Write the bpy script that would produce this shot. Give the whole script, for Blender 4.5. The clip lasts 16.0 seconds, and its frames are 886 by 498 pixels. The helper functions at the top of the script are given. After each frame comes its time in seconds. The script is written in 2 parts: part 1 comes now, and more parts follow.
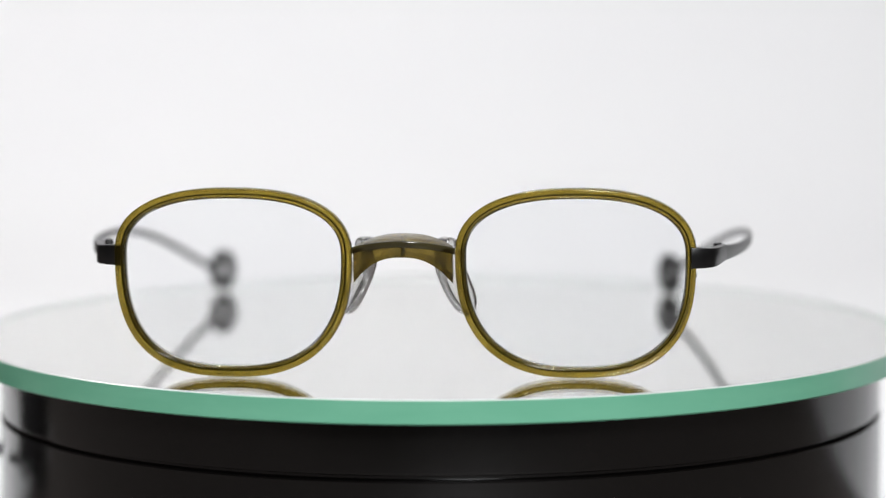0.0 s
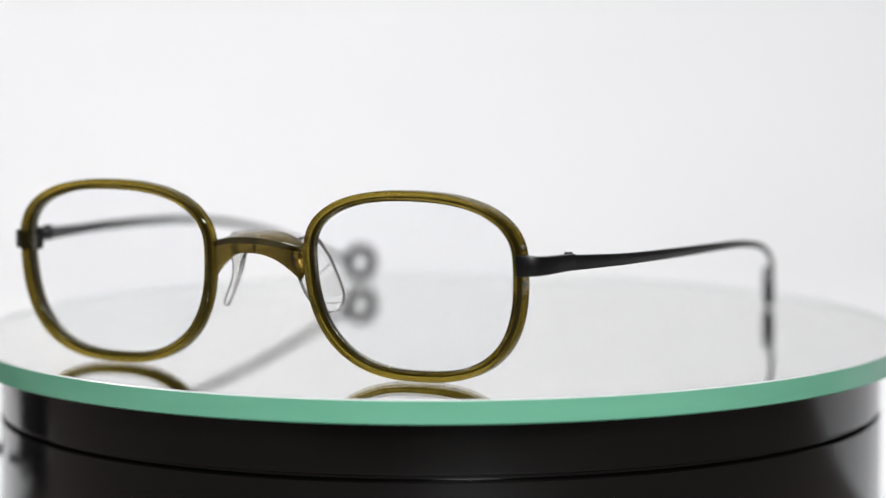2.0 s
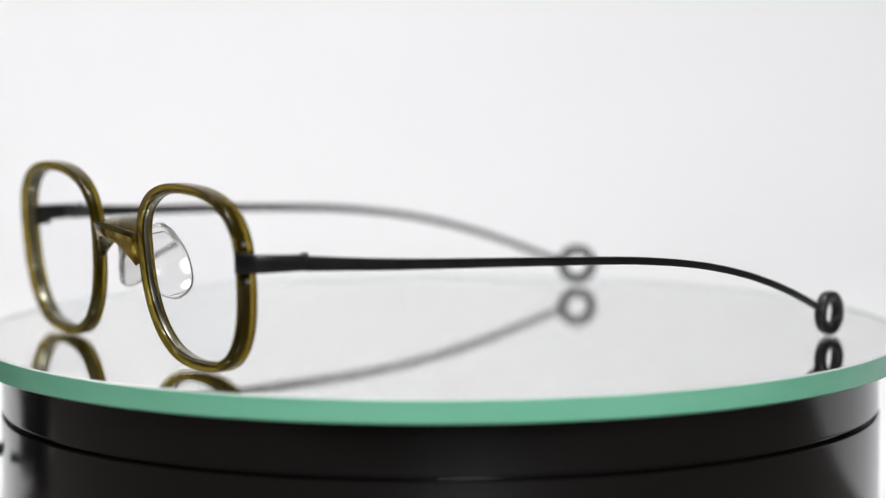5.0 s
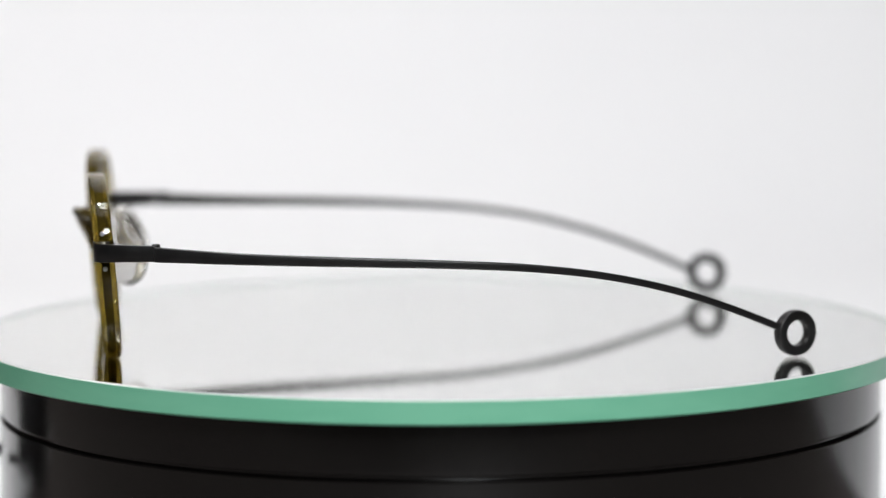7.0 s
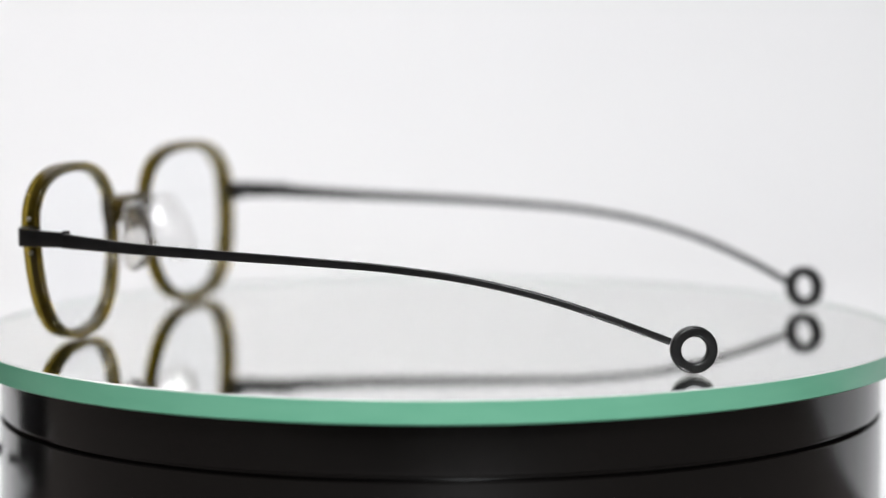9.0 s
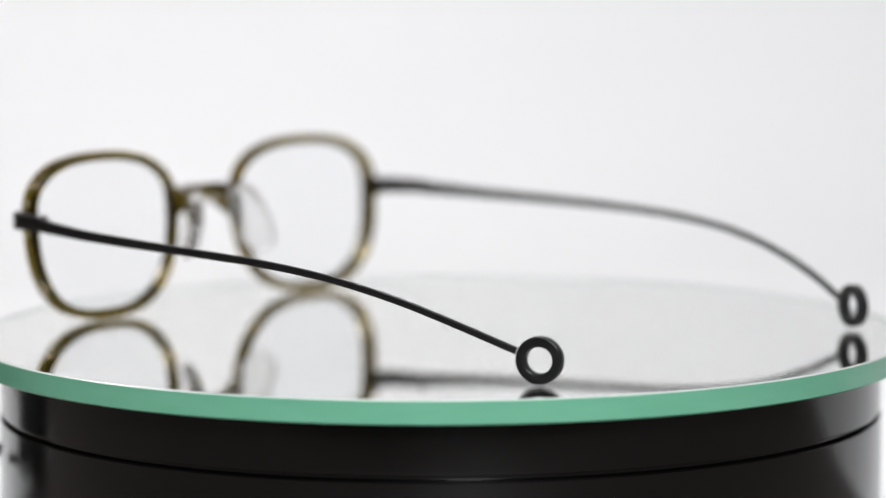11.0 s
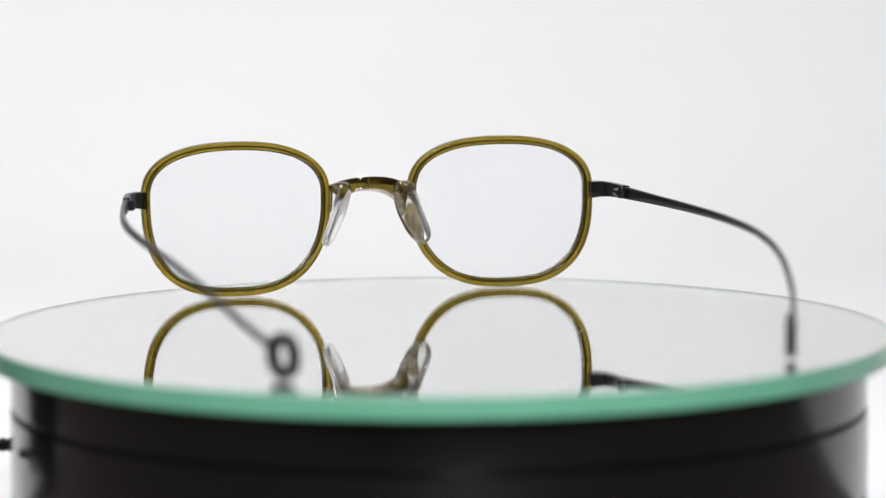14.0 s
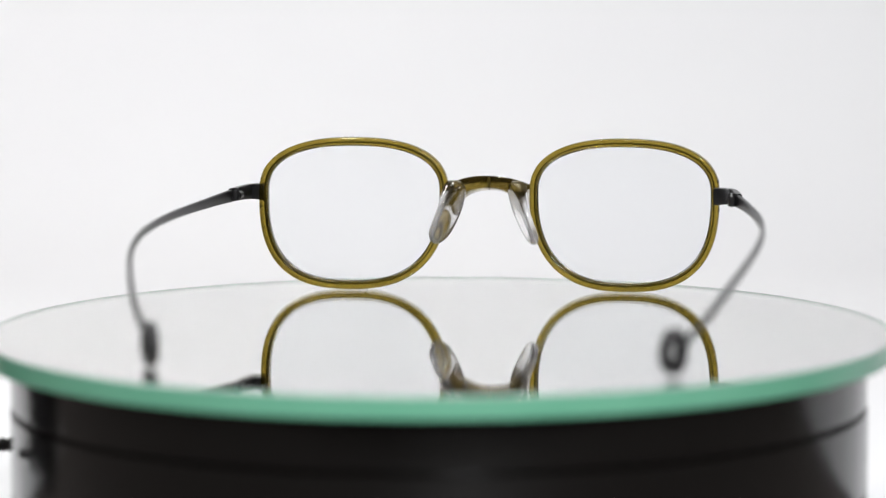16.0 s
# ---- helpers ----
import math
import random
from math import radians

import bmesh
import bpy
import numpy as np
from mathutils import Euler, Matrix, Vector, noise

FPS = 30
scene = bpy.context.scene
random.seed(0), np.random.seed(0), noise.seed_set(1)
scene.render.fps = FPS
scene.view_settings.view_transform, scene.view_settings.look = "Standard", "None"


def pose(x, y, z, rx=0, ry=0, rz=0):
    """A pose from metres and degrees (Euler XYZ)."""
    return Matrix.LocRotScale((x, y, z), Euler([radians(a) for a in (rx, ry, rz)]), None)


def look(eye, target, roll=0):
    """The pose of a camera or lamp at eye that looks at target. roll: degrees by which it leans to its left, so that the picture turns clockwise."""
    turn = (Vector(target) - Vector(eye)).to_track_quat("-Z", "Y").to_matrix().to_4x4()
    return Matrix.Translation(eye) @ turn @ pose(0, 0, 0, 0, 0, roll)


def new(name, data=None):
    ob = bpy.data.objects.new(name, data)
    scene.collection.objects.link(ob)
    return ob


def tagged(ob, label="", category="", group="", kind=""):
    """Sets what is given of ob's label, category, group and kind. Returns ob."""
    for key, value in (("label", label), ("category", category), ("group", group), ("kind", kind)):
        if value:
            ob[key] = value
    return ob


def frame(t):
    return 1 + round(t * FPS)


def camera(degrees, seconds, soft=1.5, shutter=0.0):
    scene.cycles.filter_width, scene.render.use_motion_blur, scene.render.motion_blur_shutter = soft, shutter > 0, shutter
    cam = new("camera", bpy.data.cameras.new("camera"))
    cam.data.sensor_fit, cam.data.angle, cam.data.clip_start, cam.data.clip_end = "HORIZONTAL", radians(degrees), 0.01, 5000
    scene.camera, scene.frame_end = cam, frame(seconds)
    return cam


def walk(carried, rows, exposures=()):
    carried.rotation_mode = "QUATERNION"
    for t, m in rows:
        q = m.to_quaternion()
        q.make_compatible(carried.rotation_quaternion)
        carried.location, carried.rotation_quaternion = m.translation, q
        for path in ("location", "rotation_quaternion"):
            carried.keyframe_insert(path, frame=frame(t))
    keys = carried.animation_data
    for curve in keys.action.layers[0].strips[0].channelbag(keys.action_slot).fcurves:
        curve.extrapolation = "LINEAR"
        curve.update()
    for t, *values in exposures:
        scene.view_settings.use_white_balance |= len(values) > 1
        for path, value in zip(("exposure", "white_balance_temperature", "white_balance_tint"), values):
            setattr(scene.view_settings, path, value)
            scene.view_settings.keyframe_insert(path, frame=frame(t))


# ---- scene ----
# ---------------- camera ----------------
FORWARD = Vector((0.0009255, 0.9944421, -0.1052811))
EYE = Vector((0.0, -0.70196, 0.09233))
ROLL = -0.193


def view(back, dx=0.0, dz=0.0):
    eye = EYE - FORWARD * back + Vector((dx, 0, dz))
    return look(eye, eye + FORWARD, ROLL)


NEAR, MIDDLE, SIDE, FAR = view(0.0), view(0.0106), view(-0.001), view(0.018, 0.00035, 0.0001)
cam = camera(15.9, 16.0, soft=1.25)
walk(cam, [(0.0, NEAR), (3.5, NEAR), (3.6, MIDDLE), (4.6, MIDDLE), (5.2, SIDE), (12.5, SIDE), (12.6, FAR), (16.0, FAR)])

# ---------------- light ----------------
world = bpy.data.worlds.new("room_air")
scene.world = world
world.use_nodes = True
world.node_tree.nodes["Background"].inputs[0].default_value = (0.9, 0.95, 1.0, 1)
world.node_tree.nodes["Background"].inputs[1].default_value = 0.05
scene.view_settings.exposure = 0.0


def area_lamp(name, eye, target, size, watts, colour):
    data = bpy.data.lights.new(name, "AREA")
    data.shape, data.size, data.energy, data.color = "DISK", size, watts, colour
    lamp = new(name, data)
    lamp.matrix_world = look(eye, target)
    return lamp


area_lamp("backdrop_lamp_left", (-0.62, 0.22, 0.62), (-0.22, 0.74, 0.14), 0.32, 2.85, (1.0, 0.945, 0.92))
area_lamp("backdrop_lamp_right", (0.66, 0.28, 0.66), (0.05, 0.70, 0.06), 0.32, 0.08, (0.96, 0.965, 1.0))
area_lamp("overhead_lamp", (-0.12, 0.05, 0.75), (0, 0, 0), 0.045, 2.7, (0.97, 0.98, 1.0))
area_lamp("overhead_softbox", (0.0, 0.02, 0.85), (0, 0, 0), 0.27, 2.2, (0.98, 0.985, 1.0))
area_lamp("front_lamp", (0.12, -1.0, 0.55), (0, 0, 0), 0.26, 9.0, (0.96, 0.98, 1.0))

area_lamp("ceiling_panel", (0.0, -0.2, 1.6), (0, 0, 0), 1.1, 5.2, (0.97, 0.99, 1.0))


# ---------------- materials ----------------
def material(name):
    m = bpy.data.materials.new(name)
    m.use_nodes = True
    return m, m.node_tree.nodes, m.node_tree.links, m.node_tree.nodes["Principled BSDF"]


def noise_node(nodes, links, scale, detail=4.0, stretch=(1, 1, 1)):
    coord = nodes.new("ShaderNodeTexCoord")
    mapping = nodes.new("ShaderNodeMapping")
    mapping.inputs["Scale"].default_value = stretch
    tex = nodes.new("ShaderNodeTexNoise")
    tex.inputs["Scale"].default_value, tex.inputs["Detail"].default_value = scale, detail
    links.new(coord.outputs["Object"], mapping.inputs["Vector"])
    links.new(mapping.outputs["Vector"], tex.inputs["Vector"])
    return tex


def surface(name, dark, light, rough=(0.4, 0.5), scale=40.0, metal=0.0, bump=0.0, bump_scale=400.0, coat=0.0, stretch=(1, 1, 1)):
    """A plain surface: two close colours in soft patches, uneven gloss, fine relief."""
    m, nodes, links, bsdf = material(name)
    tex = noise_node(nodes, links, scale, 5.0, stretch)
    ramp = nodes.new("ShaderNodeValToRGB")
    ramp.color_ramp.elements[0].color, ramp.color_ramp.elements[1].color = (*dark, 1), (*light, 1)
    ramp.color_ramp.elements[0].position, ramp.color_ramp.elements[1].position = 0.35, 0.65
    links.new(tex.outputs["Fac"], ramp.inputs["Fac"])
    links.new(ramp.outputs["Color"], bsdf.inputs["Base Color"])
    span = nodes.new("ShaderNodeMapRange")
    span.inputs["To Min"].default_value, span.inputs["To Max"].default_value = rough
    fine = noise_node(nodes, links, scale * 7, 6.0, stretch)
    links.new(fine.outputs["Fac"], span.inputs["Value"])
    links.new(span.outputs["Result"], bsdf.inputs["Roughness"])
    bsdf.inputs["Metallic"].default_value = metal
    bsdf.inputs["Coat Weight"].default_value = coat
    bsdf.inputs["Coat Roughness"].default_value = 0.06
    if bump:
        grain = noise_node(nodes, links, bump_scale, 3.0, stretch)
        relief = nodes.new("ShaderNodeBump")
        relief.inputs["Strength"].default_value, relief.inputs["Distance"].default_value = bump, 0.0002
        links.new(grain.outputs["Fac"], relief.inputs["Height"])
        links.new(relief.outputs["Normal"], bsdf.inputs["Normal"])
    return m


def clear(name, colour, ior=1.49, rough=0.0, weight=1.0, deep=None, scale=120.0, flecks=0.0):
    """Clear or tinted cast plastic; deep: a second tint in streaks."""
    m, nodes, links, bsdf = material(name)
    bsdf.inputs["Base Color"].default_value = (*colour, 1)
    bsdf.inputs["Transmission Weight"].default_value = weight
    bsdf.inputs["IOR"].default_value, bsdf.inputs["Roughness"].default_value = ior, rough
    if deep:
        tex = noise_node(nodes, links, scale, 3.0, (1, 1, 0.4))
        ramp = nodes.new("ShaderNodeValToRGB")
        ramp.color_ramp.elements[0].color, ramp.color_ramp.elements[1].color = (*deep, 1), (*colour, 1)
        ramp.color_ramp.elements[0].position, ramp.color_ramp.elements[1].position = 0.3, 0.7
        links.new(tex.outputs["Fac"], ramp.inputs["Fac"])
        links.new(ramp.outputs["Color"], bsdf.inputs["Base Color"])
    if flecks:
        grain = noise_node(nodes, links, 420.0, 3.0)
        relief = nodes.new("ShaderNodeBump")
        relief.inputs["Strength"].default_value, relief.inputs["Distance"].default_value = flecks, 0.0006
        links.new(grain.outputs["Fac"], relief.inputs["Height"])
        links.new(relief.outputs["Normal"], bsdf.inputs["Normal"])
    return m


def sheet_glass(name, tint, gloss):
    """A flat sheet: most light goes straight on, a share is mirrored."""
    m, nodes, links, bsdf = material(name)
    see, shine, mix = nodes.new("ShaderNodeBsdfTransparent"), nodes.new("ShaderNodeBsdfGlossy"), nodes.new("ShaderNodeMixShader")
    see.inputs["Color"].default_value = (*tint, 1)
    shine.inputs["Color"].default_value = (1, 1, 1, 1)
    shine.inputs["Roughness"].default_value = 0.0
    mix.inputs[0].default_value = gloss
    links.new(see.outputs[0], mix.inputs[1])
    links.new(shine.outputs[0], mix.inputs[2])
    links.new(mix.outputs[0], nodes["Material Output"].inputs["Surface"])
    return m


PAPER = surface("white_paper", (0.80, 0.80, 0.81), (0.83, 0.83, 0.835), (0.75, 0.9), 3.0, bump=0.05, bump_scale=900)
WALL = surface("grey_wall_paint", (0.28, 0.245, 0.225), (0.33, 0.29, 0.27), (0.7, 0.9), 2.0)
ROOM = surface("dark_floor", (0.03, 0.028, 0.026), (0.045, 0.042, 0.04), (0.7, 0.9), 2.0)
DESK = surface("grey_desk", (0.13, 0.113, 0.104), (0.16, 0.14, 0.13), (0.5, 0.65), 6.0, bump=0.1)
OLIVE = clear("olive_acetate", (0.40, 0.30, 0.055), 1.49, 0.02, 0.95, (0.29, 0.21, 0.038))
AMBER = clear("amber_olive_acetate", (0.27, 0.20, 0.045), 1.49, 0.02, 0.92, (0.115, 0.082, 0.02), 260.0, 0.35)
CLEAR = clear("clear_plastic", (0.985, 0.978, 0.97), 1.46, 0.0)


def thin_out(mat, share, tint=(0.96, 0.95, 0.94)):
    """Lets a share of the light straight through a clear part, as a thin slip of plastic does."""
    nodes, links = mat.node_tree.nodes, mat.node_tree.links
    see, mix = nodes.new("ShaderNodeBsdfTransparent"), nodes.new("ShaderNodeMixShader")
    see.inputs["Color"].default_value = (*tint, 1)
    mix.inputs[0].default_value = share
    links.new(nodes["Principled BSDF"].outputs[0], mix.inputs[1])
    links.new(see.outputs[0], mix.inputs[2])
    links.new(mix.outputs[0], nodes["Material Output"].inputs["Surface"])


CLEAR.node_tree.nodes["Principled BSDF"].inputs["Coat Weight"].default_value = 1.0
thin_out(CLEAR, 0.12)
thin_out(OLIVE, 0.33, (0.51, 0.42, 0.13))
thin_out(AMBER, 0.22, (0.48, 0.38, 0.13))
BLACK_METAL = surface("matt_black_metal", (0.006, 0.0058, 0.006), (0.012, 0.0115, 0.012), (0.26, 0.36), 300.0, metal=0.1, bump=0.06, bump_scale=2500)
BLACK_METAL.node_tree.nodes["Principled BSDF"].inputs["Specular IOR Level"].default_value = 0.48
WIRE = surface("gunmetal_eyewire", (0.30, 0.285, 0.22), (0.40, 0.385, 0.31), (0.2, 0.3), 200.0, metal=1.0)
CORE = surface("dark_core_wire", (0.035, 0.032, 0.02), (0.06, 0.055, 0.036), (0.3, 0.4), 200.0, metal=0.6)
BROWN = surface("dark_olive_bar", (0.035, 0.028, 0.014), (0.06, 0.05, 0.022), (0.12, 0.2), 200.0)
STEEL = surface("bright_steel", (0.42, 0.42, 0.42), (0.55, 0.55, 0.54), (0.38, 0.5), 200.0, metal=1.0)
LENS = sheet_glass("coated_lens", (0.985, 0.99, 0.995), 0.012)
TOP_GLASS = sheet_glass("plate_glass", (1.0, 1.0, 0.998), 0.42)
SILVER = surface("mirror_silver", (0.99, 1.0, 0.958), (0.995, 1.0, 0.965), (0.0, 0.004), 8.0, metal=1.0)
EDGE = surface("green_glass_edge", (0.205, 0.585, 0.385), (0.23, 0.62, 0.415), (0.16, 0.3), 60.0, bump=0.03, bump_scale=1500, stretch=(1, 1, 4))
BEVEL = surface("ground_glass_bevel", (0.56, 0.61, 0.585), (0.62, 0.66, 0.64), (0.2, 0.3), 80.0)
PIANO = surface("glossy_black_plastic", (0.0025, 0.0022, 0.0021), (0.004, 0.0035, 0.0033), (0.13, 0.18), 25.0, bump=0.14, bump_scale=48)
RUBBER = surface("black_rubber", (0.012, 0.012, 0.012), (0.02, 0.02, 0.02), (0.5, 0.65), 200.0)


# ---------------- mesh helpers ----------------
def part(name, bm, mat, parent=None, label="", smooth=True):
    """Links a bmesh as one mesh object, under a thing or part if one is given."""
    bmesh.ops.recalc_face_normals(bm, faces=bm.faces)
    me = bpy.data.meshes.new(name)
    for f in bm.faces:
        f.smooth = smooth
    bm.to_mesh(me)
    bm.free()
    if smooth:
        me.set_sharp_from_angle(angle=radians(40))
    me.materials.append(mat)
    ob = new(name, me)
    ob.parent = parent
    if label:
        tagged(ob, label)
    return ob


def loft(bm, rings, closed=False, caps=True):
    """Skin over rings of equal numbers of points."""
    rows = [[bm.verts.new(p) for p in ring] for ring in rings]
    n = len(rows[0])
    for i in range(len(rows) - (0 if closed else 1)):
        a, b = rows[i], rows[(i + 1) % len(rows)]
        for j in range(n):
            bm.faces.new((a[j], a[(j + 1) % n], b[(j + 1) % n], b[j]))
    if caps and not closed:
        bm.faces.new(rows[0][::-1])
        bm.faces.new(rows[-1])
    return bm


def rounded(w, h, r, n=4):
    """Outline of a rounded rectangle, w by h, about the origin."""
    out = []
    for cx, cy, a0 in ((w / 2 - r, h / 2 - r, 0), (-w / 2 + r, h / 2 - r, 90), (-w / 2 + r, -h / 2 + r, 180), (w / 2 - r, -h / 2 + r, 270)):
        for k in range(n + 1):
            a = radians(a0 + 90 * k / n)
            out.append((cx + r * math.cos(a), cy + r * math.sin(a)))
    return out


def lathe(profile, n=192):
    """A turned solid about the z axis from a closed outline of (radius, height)."""
    bm = bmesh.new()
    return loft(bm, [[(r * math.cos(2 * math.pi * k / n), r * math.sin(2 * math.pi * k / n), z) for r, z in profile] for k in range(n)], closed=True)


def spline(keys, values, q):
    """Smooth curve through values at keys."""
    slopes = np.gradient(values, keys)
    i = int(np.clip(np.searchsorted(keys, q) - 1, 0, len(keys) - 2))
    h = keys[i + 1] - keys[i]
    u = (q - keys[i]) / h
    return ((2 * u**3 - 3 * u**2 + 1) * values[i] + (u**3 - 2 * u**2 + u) * h * slopes[i]
            + (-2 * u**3 + 3 * u**2) * values[i + 1] + (u**3 - u**2) * h * slopes[i + 1])


def cylinder(bm, centre, axis, radius, depth, n=20, bevel=0.0):
    m = Matrix.Translation(centre) @ Vector(axis).to_track_quat("Z", "Y").to_matrix().to_4x4()
    b = bevel
    rings = [(radius - b, -depth / 2), (radius, -depth / 2 + b), (radius, depth / 2 - b), (radius - b, depth / 2)]
    return loft(bm, [[m @ Vector((r * math.cos(2 * math.pi * k / n), r * math.sin(2 * math.pi * k / n), z)) for k in range(n)] for r, z in rings])


MM = 0.001


# ---------------- the room ----------------
def build_room():
    z0 = -0.052
    bm = bmesh.new()
    outline, r = [], 0.22
    yb = 0.78
    outline += [(0.04, z0), (0.3, z0), (yb - r, z0)]
    outline += [(yb - r + r * math.sin(radians(a)), z0 + r - r * math.cos(radians(a))) for a in range(9, 90, 9)]
    outline += [(yb, z0 + r), (yb, 0.5), (yb, 1.1)]
    back = [(y + 0.0006 * (1 if i > 2 else 0), z - 0.0006) for i, (y, z) in enumerate(outline)]
    loft(bm, [[(x, y, z + 0.0012) for y, z in outline] + [(x, y, z + 0.0012) for y, z in back[::-1]] for x in (-0.27, 0.0, 0.30, 0.65)])
    tagged(part("backdrop", bm, PAPER), "white seamless paper backdrop sweep", "backdrop", kind="structure")
    for name, lo, hi, mat, label in (
            ("tabletop", (-0.55, -0.33, -0.8), (0.75, 1.2, z0 - 0.002), DESK, "plain grey table surface under the paper"),
            ("floor", (-2.2, -2.6, -0.9), (2.2, 1.6, -0.8), ROOM, "dark studio floor"),
            ("wall_south", (-2.2, -2.7, -0.9), (2.2, -2.6, 2.0), WALL, "plain grey unlit studio wall"),
            ("wall_north", (-2.2, 1.6, -0.9), (2.2, 1.7, 2.0), WALL, "plain grey unlit studio wall"),
            ("wall_west", (-2.3, -2.7, -0.9), (-2.2, 1.7, 2.0), WALL, "plain grey unlit studio wall"),
            ("wall_east", (2.2, -2.7, -0.9), (2.3, 1.7, 2.0), WALL, "plain grey unlit studio wall"),
            ("ceiling", (-2.3, -2.7, 2.0), (2.3, 1.7, 2.1), WALL, "plain grey studio ceiling")):
        bm = bmesh.new()
        bmesh.ops.create_cube(bm, size=1)
        for v in bm.verts:
            v.co = [(a + b) / 2 + c * (b - a) for a, b, c in zip(lo, hi, v.co)]
        tagged(part(name, bm, mat, smooth=False), label, "table" if name == "tabletop" else name.split("_")[0], kind="structure")


# ---------------- turntable ----------------
DISC_R, DISC_T, BASE_R = 0.1031, 0.0050, 0.0976


def build_turntable():
    base = tagged(new("display_turntable"), "glossy black plastic display turntable base with thin grooves", "turntable")
    base.location = (0, 0, -0.0508)
    lift = 0.0508

    def band(name, z_hi, z_lo, r, label=""):
        b = 0.0003
        b = min(b, (z_hi - z_lo) / 5)
        prof = [(0.02, z_hi), (r - 1.5 * b, z_hi), (r - b, z_hi), (r - 0.2 * b, z_hi - 0.25 * b), (r, z_hi - b), (r, z_hi - 1.4 * b)]
        prof += [(r, z_lo + 1.4 * b), (r, z_lo + b), (r - 0.2 * b, z_lo + 0.25 * b), (r - b, z_lo), (r - 1.5 * b, z_lo), (0.02, z_lo)]
        prof = [(q, z + lift) for q, z in prof]
        return part(name, lathe(prof), PIANO, base, label)

    band("top_band", -0.0052, -0.0158, BASE_R - 0.0003)
    band("groove_core", -0.0158, -0.0168, BASE_R - 0.0014)
    band("middle_band", -0.0168, -0.0352, BASE_R)
    band("groove_core", -0.0352, -0.0358, BASE_R - 0.0012)
    band("bottom_band", -0.0358, -0.0508, BASE_R)
    a = radians(-98)
    m = Matrix.Rotation(a, 4, "Z")
    bm = bmesh.new()
    loft(bm, [[m @ Vector((x, y, z + lift - 0.0305)) for x, z in rounded(0.004, 0.0066, 0.001)] for y in (-BASE_R + 0.002, -BASE_R - 0.0010)])
    socket = part("power_socket", bm, RUBBER, base, "black power socket")
    bm = bmesh.new()
    cylinder(bm, m @ Vector((-0.0006, -BASE_R - 0.006, lift - 0.0292)), m @ Vector((0, 1, 0)), 0.0014, 0.012, 20, 0.0003)
    for k in range(4):
        cylinder(bm, m @ Vector((-0.0006, -BASE_R - 0.004 - 0.0018 * k, lift - 0.0292)), m @ Vector((0, 1, 0)), 0.0017, 0.0008, 20, 0.0002)
    part("plug", bm, RUBBER, socket, "ribbed black plug")
    return base


def build_reflection_block():
    """Unseen black block and cable on the paper, added to darken the base's reflection."""
    block = tagged(new("dark_reflection_block"), "unseen small black block with cable on white paper, added for its reflection in the base", "adapter")
    block.matrix_world = pose(-0.207, 0.052, -0.0508, 0, 0, -14)
    bm = bmesh.new()
    loft(bm, [[(x * k, y * k, z) for x, y in rounded(0.030, 0.056, 0.004, 4)] for k, z in ((0.95, 0.0002), (1, 0.0015), (1, 0.0385), (0.95, 0.040))])
    part("case", bm, RUBBER, block, "matt black plastic case")
    bm = bmesh.new()
    inverse = block.matrix_world.inverted()
    a, d = Vector((-0.1100, -0.0020, -0.0292)), Vector((-0.1935, 0.045, -0.040))
    b, c = a + Vector((-0.028, 0, -0.002)), d + Vector((0.03, -0.03, -0.011))
    rings = []
    for k in range(25):
        u = k / 24
        p = a * (1 - u) ** 3 + b * (3 * u * (1 - u) ** 2) + c * (3 * u * u * (1 - u)) + d * u ** 3
        t = ((b - a) * (1 - u) ** 2 + (c - b) * (2 * u * (1 - u)) + (d - c) * u * u).normalized()
        across = t.cross(Vector((0, 0, 1))).normalized()
        up = across.cross(t)
        rings.append([inverse @ (p + across * (0.0012 * math.cos(q)) + up * (0.0012 * math.sin(q))) for q in np.linspace(0, 2 * math.pi, 10, endpoint=False)])
    loft(bm, rings)
    part("cable", bm, RUBBER, block, "thin black cable")


def build_disc():
    disc = tagged(new("mirror_disc"), "round glass mirror disc with green edge on the turntable", "mirror")
    n, c = 256, 0.00028
    bm = bmesh.new()
    bmesh.ops.create_circle(bm, cap_ends=True, segments=n, radius=DISC_R - c)
    part("glass_top", bm, TOP_GLASS, disc, "clear plate glass top", smooth=False).visible_shadow = False
    bm = bmesh.new()
    loft(bm, [[(r * math.cos(2 * math.pi * k / n), r * math.sin(2 * math.pi * k / n), z) for k in range(n)] for r, z in ((DISC_R - c, 0), (DISC_R, -c))], caps=False)
    part("bevel", bm, BEVEL, disc, "ground glass bevel")
    bm = bmesh.new()
    loft(bm, [[(r * math.cos(2 * math.pi * k / n), r * math.sin(2 * math.pi * k / n), z) for k in range(n)] for r, z in ((DISC_R, -c), (DISC_R, -DISC_T + 0.0003), (DISC_R - 0.0003, -DISC_T))], caps=False)
    part("glass_edge", bm, EDGE, disc, "polished green glass edge")
    bm = bmesh.new()
    bmesh.ops.create_circle(bm, cap_ends=True, segments=n, radius=DISC_R - c - 0.0001)
    bmesh.ops.translate(bm, verts=bm.verts, vec=(0, 0, -0.0003))
    part("silver_backing", bm, SILVER, disc, "silvered mirror back", smooth=False)
    return disc


# ---------------- eyeglasses ----------------
LENS_X, HALF_W, Z_WIDE, Z_TOP = 34.1, 23.85, 24.5, 38.1


def front_y(x, z, side=1):
    """How far back the front bows and leans at a place, in millimetres."""
    bow, set_back = (0.06, 0.9) if side > 0 else (0.02, -1.8)
    return set_back + bow * (abs(x) - 35.0) - (0.075 if side > 0 else 0.06) * (z - 20.0)


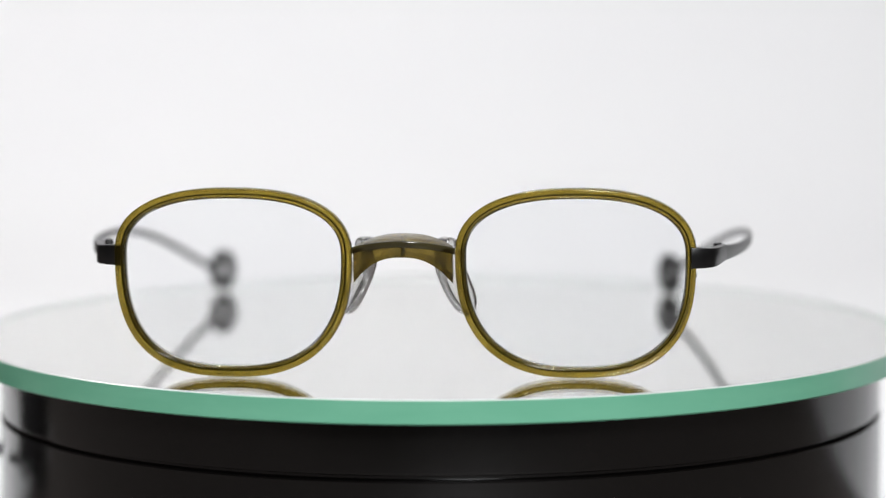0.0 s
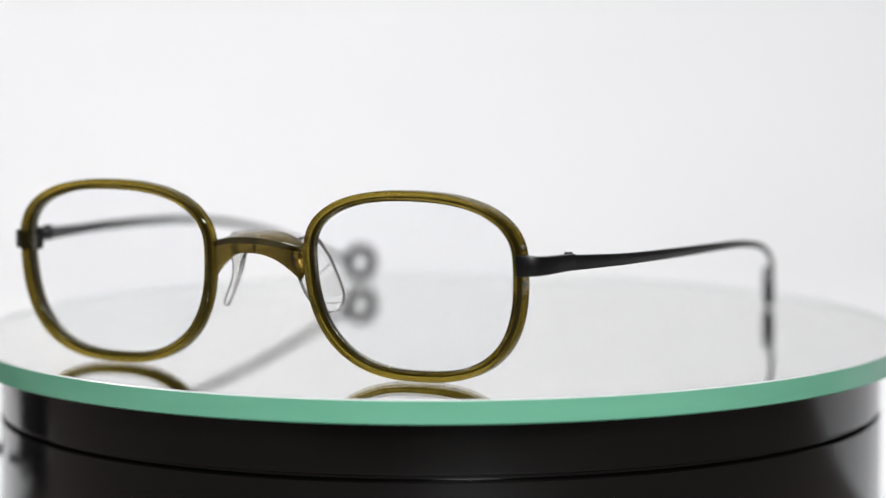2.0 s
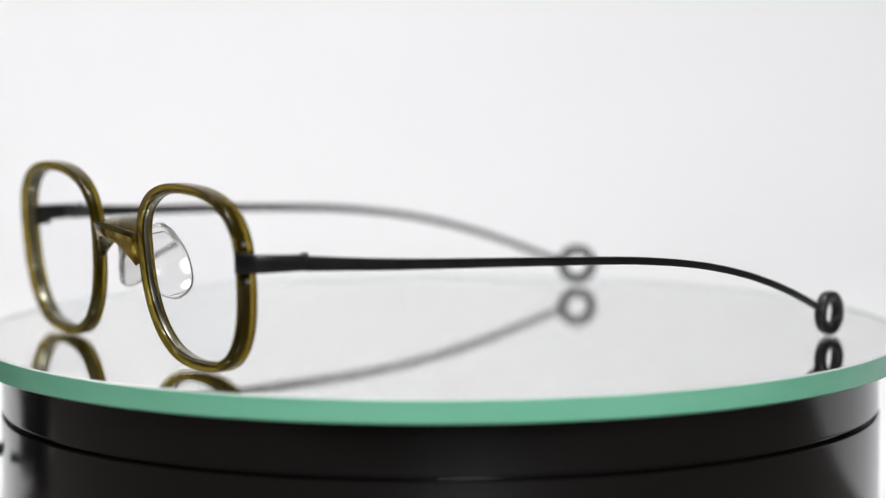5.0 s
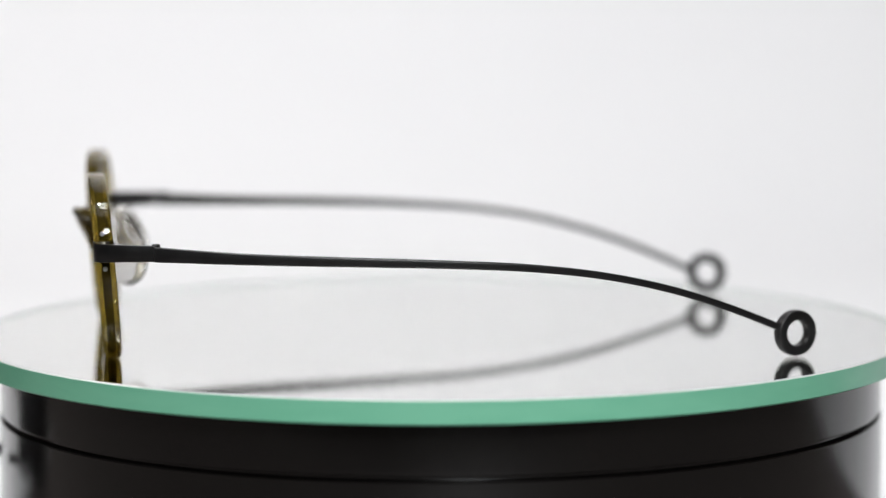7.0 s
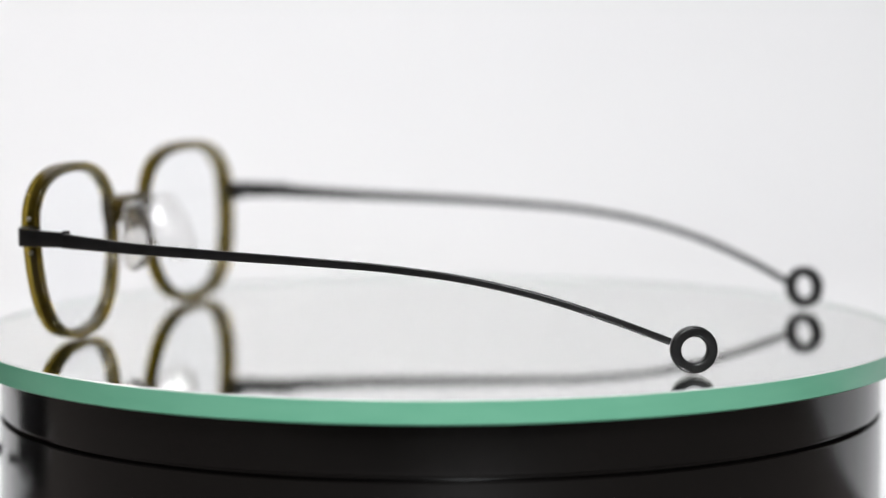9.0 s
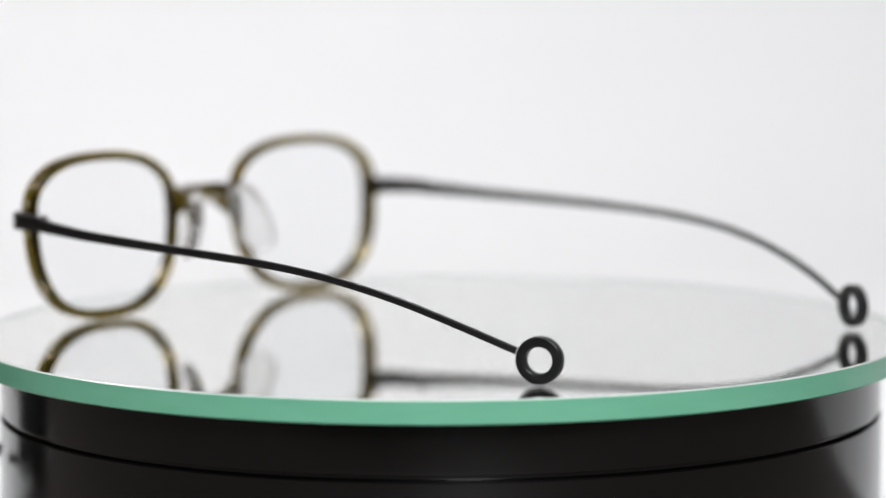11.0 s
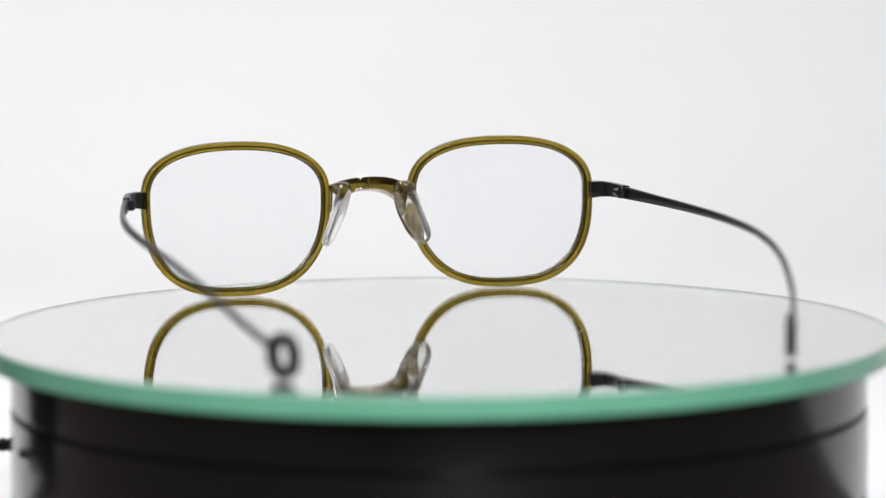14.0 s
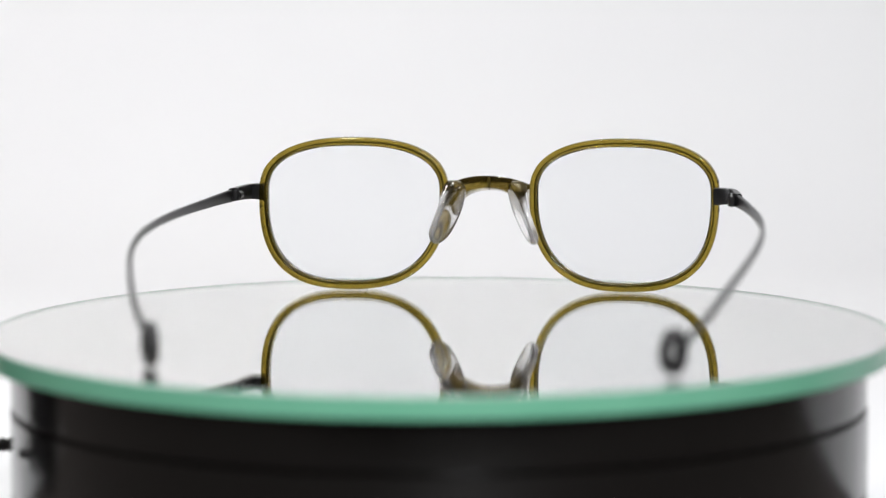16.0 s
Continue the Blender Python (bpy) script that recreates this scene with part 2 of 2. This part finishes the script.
def lens_point(a, inset):
    """Outline of one lens opening: four quarters of different fullness; x grows to the temple side."""
    ca, sa = math.cos(a), math.sin(a)
    full = (2.44 if sa > 0 else 2.75) if ca > 0 else (2.42 if sa > 0 else 2.47)
    blend = lambda q: math.copysign(abs(q) ** (2 / full), q)
    bx = HALF_W - inset
    bz = (Z_TOP - Z_WIDE if sa > 0 else Z_WIDE) - inset
    return LENS_X + bx * blend(ca), Z_WIDE + bz * blend(sa)


def hoop(side, inset, radial, depth, r, n=140, shift=0.0, cut=0.0):
    """A closed hoop along the lens outline with a rounded section."""
    bm = bmesh.new()
    pts = [Vector(lens_point(2 * math.pi * k / n, inset)) for k in range(n)]
    # even spacing
    dist = [0.0]
    for k in range(n):
        dist.append(dist[-1] + (pts[(k + 1) % n] - pts[k]).length)
    even, j = [], 0
    for k in range(n):
        s = dist[-1] * k / n
        while dist[j + 1] < s:
            j += 1
        u = (s - dist[j]) / max(dist[j + 1] - dist[j], 1e-9)
        even.append(pts[j].lerp(pts[(j + 1) % n], u))
    rings = []
    for k in range(n):
        p = even[k]
        t = (even[(k + 1) % n] - even[k - 1]).normalized()
        out = Vector((t.y, -t.x))
        ring = []
        nasal = min(max((LENS_X + HALF_W - p.x) / (2 * HALF_W), 0.0), 1.0)
        for u, v in rounded(radial, depth * (1 - 0.24 * nasal ** 1.5), r, 3):
            x, z = p.x + out.x * u, p.y + out.y * u
            ring.append((side * x * MM, (front_y(x, z, side) + v + shift) * MM, z * MM))
        rings.append(ring)
    return loft(bm, rings, closed=True)


TEMPLE_Y = np.array([12.3, 19.0, 28.0, 50.0, 70.0, 88.0, 104.0, 118.0, 130.0, 140.5])
TEMPLE_X = np.array([63.1, 64.5, 66.0, 68.1, 68.2, 66.8, 64.1, 60.3, 56.05, 51.0])
TEMPLE_Z = np.array([24.05, 23.75, 23.35, 22.7, 22.0, 20.9, 18.7, 15.25, 11.0, 6.5])
TEMPLE_H = np.array([3.1, 2.75, 2.4, 2.0, 1.75, 1.6, 1.5, 1.5, 1.5, 1.5])
TEMPLE_W = np.array([1.3, 1.2, 1.15, 1.1, 1.05, 1.05, 1.05, 1.1, 1.1, 1.1])


def build_glasses():
    g = tagged(new("eyeglasses"), "olive acetate eyeglasses with black metal temples, open on the mirror", "eyeglasses")
    for side in (1, -1):
        rim = part("rim", hoop(side, 0.96, 1.92, 3.9, 0.45), OLIVE, g, "translucent olive acetate rim")
        part("core_wire", hoop(side, 1.22, 0.26, 1.7, 0.08), CORE, rim, "dark metal wire inside the acetate")
        part("eyewire", hoop(side, 2.04, 0.2, 1.5, 0.07), WIRE, rim, "thin gunmetal eyewire")
        bm = bmesh.new()
        rows = []
        for f, dy in ((1.0, -0.5), (1.0, 0.5)):
            rows.append([])
            for k in range(96):
                x, z = lens_point(2 * math.pi * k / 96, 2.0)
                rows[-1].append((side * x * MM, (front_y(x, z, side) + dy) * MM, z * MM))
        loft(bm, rows)
        part("lens", bm, LENS, g, "clear demo lens", smooth=False).visible_shadow = False
        # end piece bending back to the hinge
        bm = bmesh.new()
        path = [(56.95, 0.45), (57.6, 0.5), (59.3, 0.8), (60.7, 1.7), (61.4, 3.2), (62.0, 6.0), (62.6, 9.2), (63.1, 12.2)]
        if side < 0:
            path[0] = (57.0, 0.45)
        rings, skew = [], 0.0 if side > 0 else -0.7
        for i, (x, y) in enumerate(path):
            a, b = Vector(path[max(i - 1, 0)]), Vector(path[min(i + 1, len(path) - 1)])
            t = (b - a).normalized()
            nrm = Vector((-t.y, t.x))
            thick = 4.2 if i == 0 else 4.0 if i == 1 else 2.4 if i == 2 else 1.6
            h = 4.3 - 0.16 * i
            push = (thick - 1.6) / 2
            x += 0.5 if side < 0 and i > 1 else 0.0
            rings.append([(side * (x + nrm.x * (u + push)) * MM, (y + skew + nrm.y * (u + push)) * MM, (24.25 + v) * MM) for u, v in rounded(thick, h, 0.25, 2)])
        loft(bm, rings)
        end = part("end_piece", bm, BLACK_METAL, g, "black metal end piece")
        bm = bmesh.new()
        cylinder(bm, (side * 62.1 * MM, 12.4 * MM, 24.2 * MM), (0, 0, 1), 1.05 * MM, 2.75 * MM, 18, 0.15 * MM)
        cylinder(bm, (side * 61.4 * MM, 10.8 * MM, 24.2 * MM), (0, 1, 0), 0.95 * MM, 3.4 * MM, 14, 0.2 * MM)
        part("hinge", bm, BLACK_METAL, end, "small black hinge")
        bm = bmesh.new()
        cylinder(bm, (side * 62.1 * MM, 12.4 * MM, 25.75 * MM), (0, 0, 1), 0.85 * MM, 0.7 * MM, 18, 0.15 * MM)
        part("screw", bm, BLACK_METAL, end, "hinge screw head")
        for dz in (3.6, -3.5):
            z = 24.2 + dz
            bm = bmesh.new()
            x = 57.5 if dz > 0 else 57.8
            cylinder(bm, (side * x * MM, (front_y(57, z, side) - 0.1) * MM, z * MM), (1, 0, 0), 0.5 * MM, 0.5 * MM, 14, 0.1 * MM)
            part("rivet", bm, STEEL, rim, "tiny bright metal pin")
        build_temple(g, side)
        build_pad(g, side)
    build_bridge(g)
    return g


def build_temple(g, side):
    open_by = 0.3 if side > 0 else 4.55
    pivot = Matrix.Translation((60 * MM, (8 if side > 0 else 6.9) * MM, 24.2 * MM)) @ Matrix.Rotation(radians(-open_by), 4, "Z") @ Matrix.Rotation(radians(-0.35 if side < 0 else 0), 4, "X") @ Matrix.Translation((-60 * MM, -8 * MM, -24.2 * MM))
    flip = Matrix.Diagonal((side, 1, 1, 1))

    def spot(y):
        return Vector((spline(TEMPLE_Y, TEMPLE_X, y), y, spline(TEMPLE_Y, TEMPLE_Z, y)))

    bm = bmesh.new()
    rings = []
    for q in np.linspace(12.3, 140.5, 70):
        p, t = spot(q), (spot(min(q + 0.5, 140.5)) - spot(max(q - 0.5, 12.3))).normalized()
        across = t.cross(Vector((0, 0, 1))).normalized()
        up = across.cross(t)
        w, h = spline(TEMPLE_Y, TEMPLE_W, q), spline(TEMPLE_Y, TEMPLE_H, q)
        rings.append([flip @ pivot @ ((p + across * u + up * v) * MM) for u, v in rounded(w, h, 0.3 * min(w, h), 3)])
    loft(bm, rings)
    temple = part("temple", bm, BLACK_METAL, g, "slim tapered black metal temple")
    # ring tip standing on the mirror
    end, way = spot(140.5), (spot(140.5) - spot(138.0))
    way.z = 0
    way.normalize()
    r_out, r_in, thick = 4.8, 2.65, 2.3
    centre = pivot @ ((end + way * (4.8 if side > 0 else 4.0)) * MM)
    centre.z = (r_out if side > 0 else r_out + 0.3) * MM
    w2 = (pivot.to_3x3() @ way)
    w2.z = 0
    w2.normalize()
    side_way = Vector((w2.y, -w2.x, 0))
    bm = bmesh.new()
    rings = []
    for k in range(64):
        a = 2 * math.pi * k / 64
        rad = w2 * math.cos(a) + Vector((0, 0, 1)) * math.sin(a)
        rings.append([flip @ (centre + (rad * ((r_out + r_in) / 2 + u) + side_way * v) * MM) for u, v in rounded(r_out - r_in, thick, 0.45, 3)])
    loft(bm, rings, closed=True)
    part("ring_tip", bm, BLACK_METAL, temple, "round black ring at the temple end")


PAD_Z = np.array([12.2, 14.0, 17.0, 20.5, 24.0, 27.6])
PAD_X = np.array([12.9, 12.0, 10.5, 9.1, 8.2, 7.6])
PAD_Y = np.array([6.0, 5.8, 5.4, 4.8, 3.7, 2.6])
PAD_HALF = np.array([2.3, 3.7, 4.5, 4.5, 3.8, 2.8])


def build_pad(g, side):
    """A thin clear blade, D-shaped from the side, thickening into a lug at the bridge."""
    wide = Vector((0.45, 0.89, 0.0))
    bm = bmesh.new()
    rings, n = [], 30
    for i in range(n):
        u = 0.5 - 0.5 * math.cos(math.pi * i / (n - 1))
        z = 12.2 + 15.4 * u
        spot = lambda q: Vector((spline(PAD_Z, PAD_X, q), spline(PAD_Z, PAD_Y, q), q))
        axis = (spot(min(z + 0.3, 27.6)) - spot(max(z - 0.3, 12.2))).normalized()
        across = (wide - axis * axis.dot(wide)).normalized()
        thin = axis.cross(across)
        end = math.sqrt(max(1 - (2 * u - 1) ** 10, 0.02))
        half = spline(PAD_Z, PAD_HALF, z) * end
        thick = (0.85 + 1.6 * max((z - 19.5) / 8.1, 0.0) ** 1.25) * (0.35 + 0.65 * end)
        rings.append([(side * q.x * MM, q.y * MM, q.z * MM) for q in
                      (spot(z) + across * a + thin * b for a, b in rounded(2 * half, 2 * thick, 0.85 * min(half, thick), 5))])
    loft(bm, rings)
    part("nose_pad", bm, CLEAR, g, "clear plastic nose pad")


def build_bridge(g):
    bm = bmesh.new()
    rings = []
    for i in range(33):
        u = -1 + 2 * i / 32
        x, s = 9.9 * u, abs(u)
        yf, yb = -6.7 + 2.9 * s ** 2, 1.8 - 2.7 * s ** 2
        zf, zb = 27.9 - 1.9 * s ** 2, 28.9 - 2.3 * s ** 2.4
        low_f, low_b = 24.5 - 5.6 * s ** 2.42, 25.8 - 5.5 * s ** 2.3
        corner = [(yf, zf), (yb, zb), (yb, low_b), (yf + 0.5 + 0.7 * s, low_f)]
        ring = []
        for k in range(4):
            a, b, c = Vector(corner[k - 1]), Vector(corner[k]), Vector(corner[(k + 1) % 4])
            p, q = b + (a - b).normalized() * 0.7, b + (c - b).normalized() * 0.7
            ring += [p, p.lerp(b, 0.55).lerp(b.lerp(q, 0.45), 0.5), q]
        rings.append([(x * MM, p.x * MM, p.y * MM) for p in ring])
    loft(bm, rings)
    bridge = part("bridge", bm, AMBER, g, "amber olive acetate saddle bridge")
    bm = bmesh.new()
    rings = []
    for i in range(25):
        u = -1 + 2 * i / 24
        s = abs(u)
        x, y, z = 10.3 * u, -6.6 + 3.7 * s ** 2, 27.35 - 1.7 * s ** 2
        rings.append([(x * MM, (y + a) * MM, (z + b) * MM) for a, b in rounded(0.6, 1.35, 0.25, 2)])
    loft(bm, rings)
    part("bridge_wire", bm, BROWN, bridge, "dark olive bridge bar")
    bm = bmesh.new()
    cylinder(bm, (0, -2.6 * MM, 26.4 * MM), (0, 0, 1), 0.35 * MM, 3.0 * MM, 14, 0.1 * MM)
    part("pin", bm, STEEL, bridge, "small metal pin inside the bridge")


build_room()
turntable = build_turntable()
build_reflection_block()
mirror = build_disc()
glasses = build_glasses()
focus_mark = new("focus_mark")
cam.data.dof.use_dof = True
cam.data.dof.focus_object = focus_mark
cam.data.dof.aperture_fstop = 7.9


# ---------------- what moves ----------------
def motions():
    turn_rows, glass_rows = [], []
    for k in range(33):
        t = 0.5 * k
        a = -5.376 - 11.509 * t
        c, s = math.cos(radians(a)), math.sin(radians(a))
        x, y = -0.00014, -0.07411
        turn_rows.append((t, pose(0, 0, 0, 0, 0, a)))
        glass_rows.append((t, pose(c * x - s * y, s * x + c * y, 0.0001, 0, 0, a)))
    walk(mirror, turn_rows)
    walk(glasses, glass_rows)
    depth = ((0.0, -0.078), (2.0, -0.078), (3.5, -0.072), (3.6, -0.01), (4.6, -0.01), (5.2, -0.062), (8.5, -0.062), (11.0, -0.068), (12.5, -0.068), (12.6, 0.03), (12.8, 0.05), (13.2, 0.062), (16.0, 0.07))
    walk(focus_mark, [(t, pose(0, y, 0.02)) for t, y in depth])


motions()
